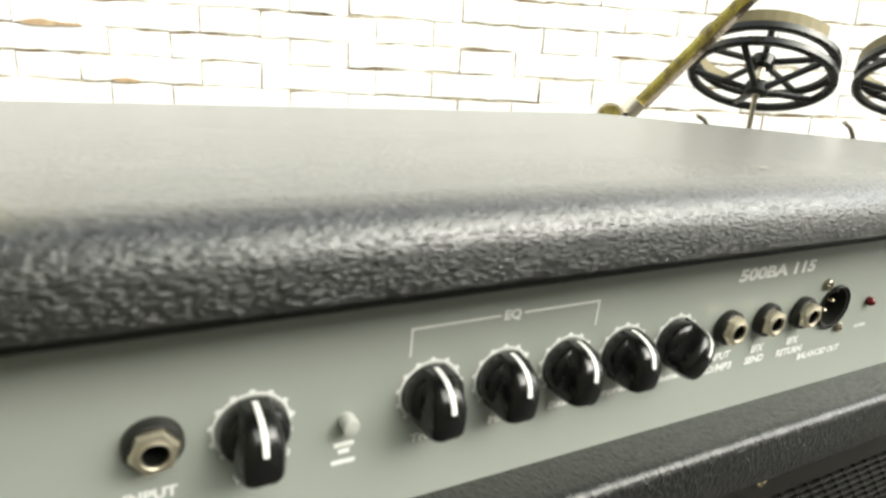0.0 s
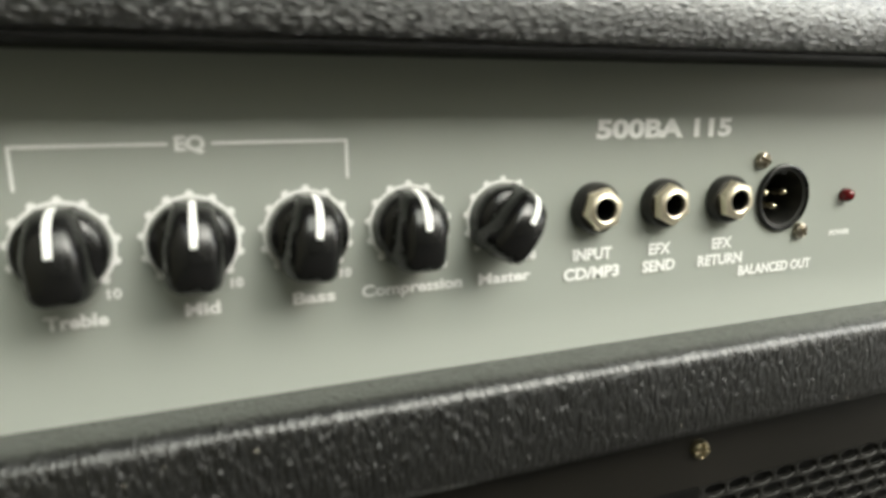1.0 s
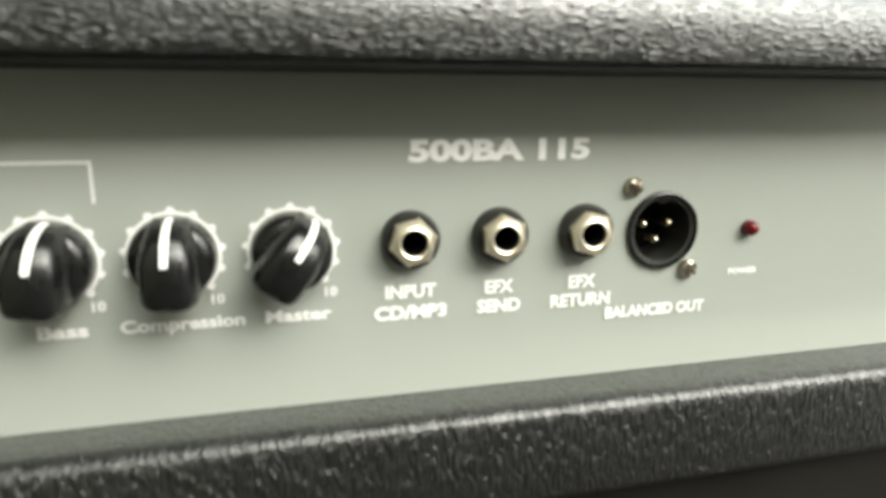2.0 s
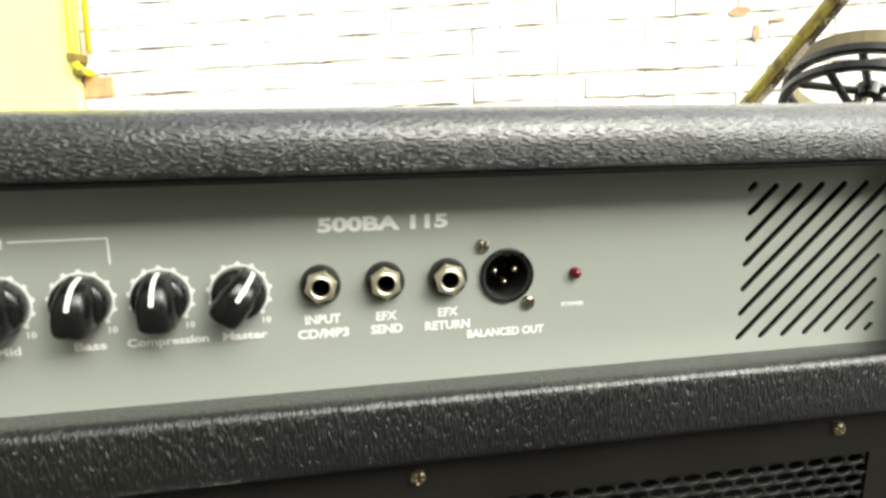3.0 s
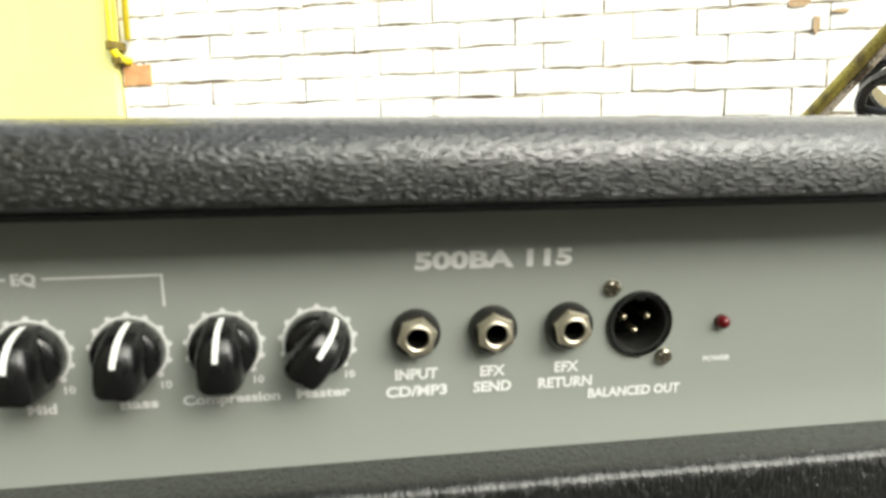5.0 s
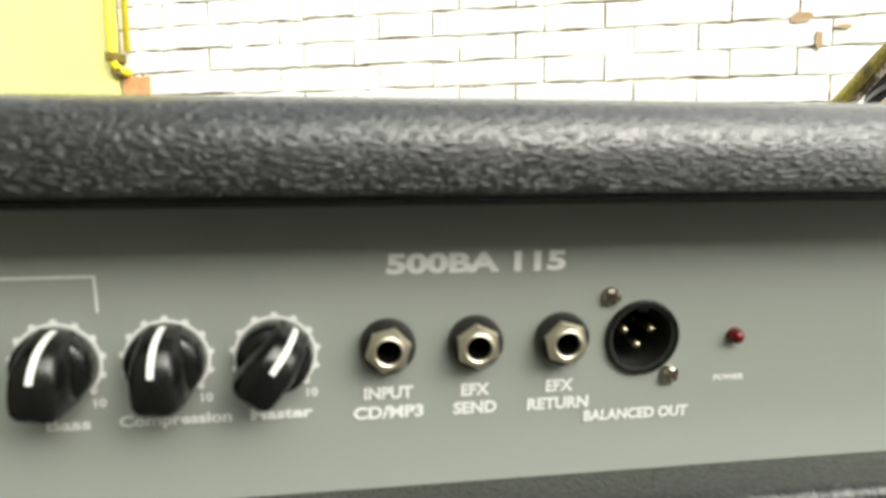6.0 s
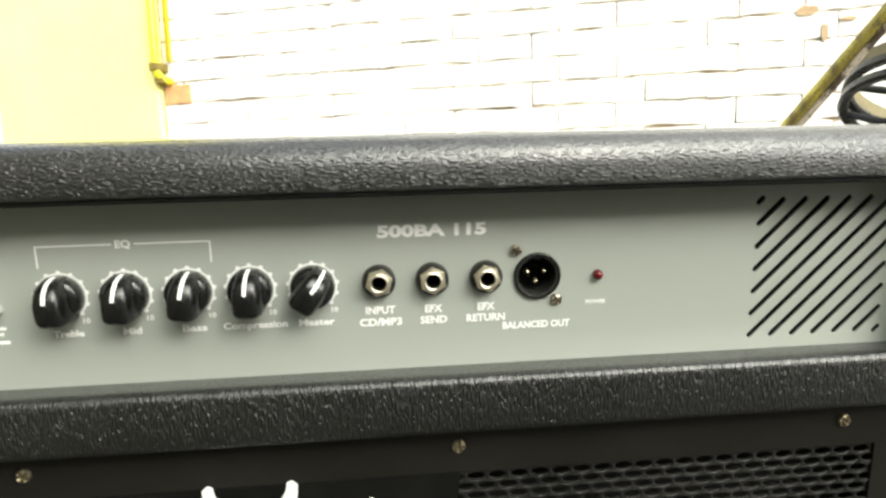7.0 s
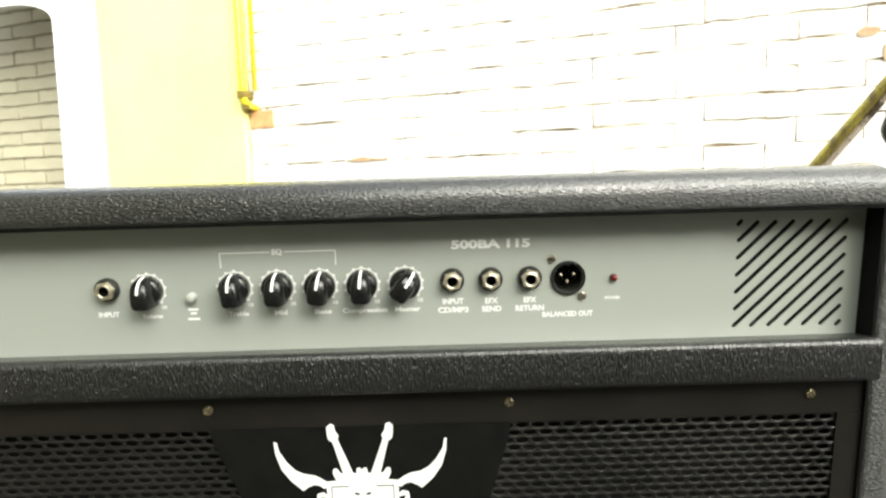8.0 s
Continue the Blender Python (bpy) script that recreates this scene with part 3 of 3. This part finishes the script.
def emblem(outline, mirror=False):
    pts = [(CX + (-x if mirror else x), z) for x, z in outline]
    return part("emblem", flat(pts[::-1] if mirror else pts, EY0, EY1), INK, amp, "plain white emblem shape")


horn = [(0.0242, -0.1298), (0.0270, -0.1274), (0.0306, -0.1267), (0.0344, -0.1284), (0.0376, -0.1307), (0.0449, -0.1238), (0.0504, -0.1157), (0.0535, -0.1052), (0.0540, -0.0974), (0.0525, -0.0974), (0.0513, -0.1039), (0.0470, -0.1112), (0.0420, -0.1167), (0.0368, -0.1195), (0.0302, -0.1206), (0.0256, -0.1231), (0.0205, -0.1269)]
neck = [(0.0050, -0.1215), (0.0113, -0.1215), (0.0174, -0.0979), (0.0198, -0.0964), (0.0205, -0.0930), (0.0207, -0.0879), (0.0184, -0.0859), (0.0161, -0.0867), (0.0154, -0.0909), (0.0133, -0.0941), (0.0143, -0.0963)]
ear = [(0.0075, -0.1255), (0.0165, -0.1239), (0.0183, -0.1194), (0.0179, -0.1165), (0.0157, -0.1163), (0.0135, -0.1195), (0.0075, -0.1209)]
curl = [(0.0228, -0.1345), (0.0250, -0.1325), (0.0290, -0.1335), (0.0296, -0.1380), (0.0262, -0.1385), (0.0272, -0.1352), (0.0228, -0.1365)]
for flip in (False, True):
    for shape in (horn, neck, ear, curl):
        emblem(shape, flip)
crest = [(0.0227, -0.1252), (0.0075, -0.1240), (0.0060, -0.1200), (0.0036, -0.1198), (0.0032, -0.1164), (0.0012, -0.1160), (0.0008, -0.1172)]
jaw = [(0.0227, -0.1400), (0.0165, -0.1600), (0.0080, -0.1720)]
emblem([(-x, z) for x, z in crest] + crest[::-1] + jaw + [(-x, z) for x, z in jaw[::-1]])
for side in (-1, 1):
    part("emblem_mark", flat([(CX + side * q, z) for q, z in ((0.0016, -0.1342), (0.0030, -0.1330), (0.0054, -0.1326), (0.0050, -0.1340), (0.0030, -0.1347))][::side], EY0 - 0.0002, EY1), BLACK_MATT, amp)
    part("emblem_line", box(CX + side * 0.01435 - 0.0055, CX + side * 0.01435 + 0.0055, EY0 - 0.0002, EY1, -0.1288, -0.1281), BLACK_MATT, amp)
    part("emblem_line", box(CX + side * 0.0196 - 0.0003, CX + side * 0.0196 + 0.0003, EY0 - 0.0002, EY1, -0.1380, -0.1281), BLACK_MATT, amp)
for k in range(4):
    cross_screw(CX + (k - 1.5) * 0.1866, GY + 0.0001, -0.0750, 0.0031, BRONZE, amp, 15 + 37 * k)

# dust and pale flecks that cling to the vinyl
FLECK = material("pale_dust", (0.20, 0.19, 0.16), 0.9, 0, (0.28, 0.26, 0.22), 300)
fleck_rnd = random.Random(21)
fv, ff = [], []
for k in range(18):
    x, z = fleck_rnd.uniform(XL + 0.01, XR - 0.01), fleck_rnd.uniform(-0.0615, -0.0425)
    r = fleck_rnd.choice((0.0002, 0.00025, 0.0003, 0.0005))
    base = len(fv)
    for i in range(6):
        a = math.pi * i / 3
        q = r * fleck_rnd.uniform(0.5, 1.1)
        fv.append((x + q * math.cos(a) * 1.4, -0.0258, z + q * math.sin(a)))
    fv.append((x, -0.0253, z))
    ff.append(tuple(base + i for i in range(6)))
    ff += [(base + i, base + 6, base + (i + 1) % 6) for i in range(6)]
for x, y, r in ((-0.064, 0.007, 0.0022), (-0.10, 0.06, 0.0005), (0.03, 0.10, 0.0006), (-0.21, 0.03, 0.0004), (-0.02, 0.02, 0.0004)):
    base = len(fv)
    for i in range(6):
        a = math.pi * i / 3
        q = r * fleck_rnd.uniform(0.5, 1.1)
        fv.append((x + q * math.cos(a) * 1.4, y + q * math.sin(a), 0.0645 + SLOPE * y + 0.0004))
    fv.append((x, y, 0.0645 + SLOPE * y + 0.0009))
    ff.append(tuple(base + i for i in range(6)))
    ff += [(base + i, base + 6, base + (i + 1) % 6) for i in range(6)]
tagged(part("dust_fleck", mesh_of("dust_fleck", fv, ff, FLECK), FLECK, amp, "pale dust flecks on the vinyl"), kind="stuff")

# ---- things behind the amplifier ----
def at_wall(u, d, z):
    """A place by its way along the wall's direction, its distance from the socket towards the wall, and its height."""
    return WALL @ Vector((u, d - 1.8, z))


pole = tagged(new("leaning_pole"), "worn gold-coloured metal pole leaning behind the amplifier", "pole")
a, b = at_wall(0.222, 0.800, 0.043), at_wall(0.385, 0.705, 0.272)
d = (b - a)
smooth_by_angle(part("tube", tube([a - d * 0.02, a + d, a + d * 2.6], 0.0087, 18), GOLD, pole, "worn gold tube"))
# Beige paints in the white wall's reflection; the brown blotches are rust.
STRIP = material("rust_and_reflection_strip", (0.52, 0.44, 0.34), 0.6, 0, (0.06, 0.04, 0.02), 26, 0.4, 150, 0.002, low=0.72, high=0.86)
aside = WALL.to_3x3() @ Vector((0.0090, -0.003, -0.0078))
smooth_by_angle(part("strip", tube([a + d * 0.05 + aside, a + d + aside, a + d * 2.6 + aside], 0.0048, 12), STRIP, pole, "beige strip with rust-brown blotches, the wall's reflection painted on the tube"))
cup = a + Vector((-0.029, 0.020, -0.013))
smooth_by_angle(part("socket_cup", tube([cup + Vector((-0.014, -0.019, 0.002)), cup + Vector((0.014, 0.019, 0.0))], 0.0205, 28), NICKEL, pole, "round grey metal socket with a gold end"))
part("end_cap", tube([cup + Vector((-0.0155, -0.021, 0.002)), cup + Vector((-0.010, -0.0135, 0.002))], 0.0165, 28), GOLD, pole, "gold end cap")
part("link", tube([cup, a], 0.011, 14), NICKEL, pole)
part("knuckle", tube([a - d * 0.06, a + d * 0.06], 0.015, 16), NICKEL, pole, "grey metal knuckle")
part("support", tube([(a.x - 0.02, a.y, 0.0), (a.x - 0.02, a.y, a.z - 0.005)], 0.012, 14), WHEEL_BLACK, pole)


def spoked_wheel(centre, axis, radius, label):
    """Two thin rims joined by a tread, with hubs and five spokes to each rim, on a rod."""
    ob = tagged(new("spoked_wheel"), label, "wheel", "spoked wheels")
    up = Vector(axis).normalized()
    x = up.orthogonal().normalized()
    m = Matrix((x, up.cross(x), up)).transposed().to_4x4()
    m.translation = centre
    ob.matrix_world = m
    for h, hub_h in ((0.026, 0.026), (-0.001, -0.024)):
        rim = lathe([(radius, h - 0.0075), (radius + 0.004, h - 0.005), (radius + 0.004, h + 0.005), (radius, h + 0.0075), (radius - 0.009, h + 0.005), (radius - 0.011, h), (radius - 0.009, h - 0.005), (radius, h - 0.0075)], 56, "z", cap=False)
        smooth_by_angle(part("rim", rim, WHEEL_BLACK, ob))
        part("hub", lathe([(0.010, hub_h - 0.012), (0.018, hub_h - 0.009), (0.019, hub_h + 0.009), (0.010, hub_h + 0.012)], 24, "z"), WHEEL_BLACK, ob)
        for k in range(5):
            a6 = 2 * math.pi * k / 5 + (0.55 if h > 0.01 else 0.2)
            c, q = math.cos(a6), math.sin(a6)
            part("spoke", tube([(0.017 * c, 0.017 * q, hub_h), (radius * 0.55 * c, radius * 0.55 * q, (h + hub_h) / 2), ((radius - 0.008) * c, (radius - 0.008) * q, h)], 0.0058, 8), WHEEL_BLACK, ob)
    tread = bmesh.new()
    n = 40
    rows = []
    for i in range(n // 2 + 3):
        ang = 2 * math.pi * i / n + 0.4
        rows.append([tread.verts.new((r * math.cos(ang), r * math.sin(ang), z)) for r, z in ((radius - 0.006, 0.028), (radius + 0.002, 0.028), (radius + 0.002, 0.052), (radius - 0.006, 0.052))])
    for r0, r1 in zip(rows, rows[1:]):
        for i in range(4):
            tread.faces.new((r0[i], r0[(i + 1) % 4], r1[(i + 1) % 4], r1[i]))
    tread.faces.new(rows[0])
    tread.faces.new(rows[-1])
    part("tread", tread, TREAD, ob, "olive band on the rim")
    part("axle", tube([(0, 0, -0.038), (0, 0, 0.040)], 0.007, 12), NICKEL, ob)
    foot = m.inverted() @ Vector((centre.x - 0.03, centre.y, 0.0))
    part("stand_rod", tube([(0, 0, -0.036), foot], 0.0045, 10), STEEL, ob, "thin steel rod down to the floor")
    return ob


AXIS = (0.40, 0.25, 0.87)
spoked_wheel(at_wall(0.453, 0.829, 0.107), AXIS, 0.113, "worn black spoked wheel with two rims on a rod")
spoked_wheel(at_wall(0.772, 0.829, 0.105), AXIS, 0.113, "worn black spoked wheel with two rims on a rod")
for u in (0.40, 0.70):
    hook = tagged(new("bent_hook"), "grey bent steel hook on a floor rod", "hook", "bent hooks")
    q = at_wall(u, 0.93, 0.0)
    part("bend", tube([(q.x + 0.05, q.y, 0.0), (q.x + 0.05, q.y, q.z - 0.01), (q.x + 0.043, q.y, q.z + 0.008), (q.x + 0.028, q.y, q.z + 0.023), (q.x + 0.006, q.y, q.z + 0.032)], 0.0045, 10), STEEL, hook)

# ---- bricks of the walls ----
def brick_mesh(name, w, h, depth, mat, seed):
    """One hand-laid brick: a bevelled block with a slightly uneven face."""
    rnd = random.Random(seed)
    nx = 9 if w > 0.2 else 5
    bm = bmesh.new()
    j = lambda s: rnd.uniform(-s, s)
    grid = []
    for iz, z in enumerate((-h / 2, -h / 2 + 0.004, h / 2 - 0.004, h / 2)):
        row = []
        for ix in range(nx + 1):
            x = -w / 2 + w * ix / nx
            edge = iz in (0, 3) or ix in (0, nx)
            row.append(bm.verts.new((x + (j(0.0012) if ix in (0, nx) else 0), (0.0014 if edge else 0.0) + j(0.0008), z + (j(0.0034) if iz in (0, 3) else j(0.001)))))
        grid.append(row)
    for r0, r1 in zip(grid, grid[1:]):
        for i in range(nx):
            bm.faces.new((r0[i], r0[i + 1], r1[i + 1], r1[i]))
    loop = grid[0] + [r[-1] for r in grid[1:-1]] + grid[-1][::-1] + [r[0] for r in grid[1:-1]][::-1]
    back = [bm.verts.new((v.co.x, depth, v.co.z)) for v in loop]
    n = len(loop)
    for i in range(n):
        bm.faces.new((loop[i], back[i], back[(i + 1) % n], loop[(i + 1) % n]))
    bmesh.ops.recalc_face_normals(bm, faces=bm.faces)
    me = bpy.data.meshes.new(name)
    bm.to_mesh(me)
    bm.free()
    me.materials.append(mat)
    return me


COURSE, PERIOD, HEADER = 0.0738, 0.506, 0.170
J = 0.0050
STRETCH = [brick_mesh("brick", PERIOD - HEADER - J, COURSE - J, 0.05, PAINTED, s) for s in range(9)]
HEAD = [brick_mesh("brick", HEADER - J, COURSE - J, 0.05, PAINTED, 50 + s) for s in range(7)]
BARE = brick_mesh("brick", HEADER * 0.62, COURSE - J, 0.05, CLAY, 99)
rnd = random.Random(5)
far_verts, far_faces = [], []


def lay(me, u, z, tilt):
    ob = new("brick", me)
    ob.parent = wall_brick
    ob.matrix_local = Matrix.Translation((u, rnd.uniform(-0.0016, 0.0014), z)) @ Matrix.Rotation(tilt, 4, "Y")


def lay_far(me, u, z):
    base = len(far_verts)
    far_verts.extend((v.co.x + u, v.co.y, v.co.z + z) for v in me.vertices)
    far_faces.extend(tuple(base + i for i in p.vertices) for p in me.polygons)


for row in range(-8, 32):
    z = 0.2195 + COURSE * (row - 3 + 0.5)          # row 3 is the course above the socket's height
    phase = 0.158 if (row - 3) % 2 == 0 else 0.158 + PERIOD / 2
    for col in range(-5, 11):
        for kind in (0, 1):
            u = phase + PERIOD * col + (0 if kind == 0 else PERIOD / 2) + rnd.uniform(-0.0012, 0.0012)
            w = HEADER if kind == 0 else PERIOD - HEADER
            if u + w / 2 < -1.56 or u + w / 2 > 4.5:
                continue
            me = rnd.choice(HEAD if kind == 0 else STRETCH)
            if u - w / 2 < -1.615:
                w = u + w / 2 + 1.615
                u = -1.615 + w / 2
                me = brick_mesh("brick", w - J, COURSE - J, 0.05, PAINTED, 300 + row)
            near = -0.14 < z < 0.72 and -1.62 < u < 1.75
            if near:
                lay(me, u, z + rnd.uniform(-0.002, 0.002), rnd.uniform(-0.006, 0.006))
            else:
                lay_far(me, u, z)
rest = new("distant_brick", mesh_of("distant_brick", far_verts, far_faces, PAINTED))
rest.parent = wall_brick
tagged(rest, "white-painted bricks of the outer wall", kind="stuff")
orange = new("brick", BARE)
orange.parent = wall_brick
orange.matrix_local = Matrix.Translation((-1.553, -0.006, 0.3255))
tagged(orange, "bare orange brick end without paint")
for u, z, w, h in ((0.500, 0.443, 0.060, 0.034), (-0.899, 0.003, 0.085, 0.014), (-1.112, 0.150, 0.12, 0.020), (0.545, 0.385, 0.02, 0.05), (-1.04, 0.149, 0.08, 0.010), (0.60, 0.415, 0.05, 0.012)):
    pts = []
    r2 = random.Random(int(1000 * (u + 3)))
    for k in range(12):
        ang = 2 * math.pi * k / 12
        pts.append((u + w / 2 * math.cos(ang) * r2.uniform(0.75, 1.1), z + h / 2 * math.sin(ang) * r2.uniform(0.7, 1.15)))
    part("chipped_patch", flat(pts, -0.0045, 0.01), CHIP, wall_brick, "brown chipped patch where the paint is gone")

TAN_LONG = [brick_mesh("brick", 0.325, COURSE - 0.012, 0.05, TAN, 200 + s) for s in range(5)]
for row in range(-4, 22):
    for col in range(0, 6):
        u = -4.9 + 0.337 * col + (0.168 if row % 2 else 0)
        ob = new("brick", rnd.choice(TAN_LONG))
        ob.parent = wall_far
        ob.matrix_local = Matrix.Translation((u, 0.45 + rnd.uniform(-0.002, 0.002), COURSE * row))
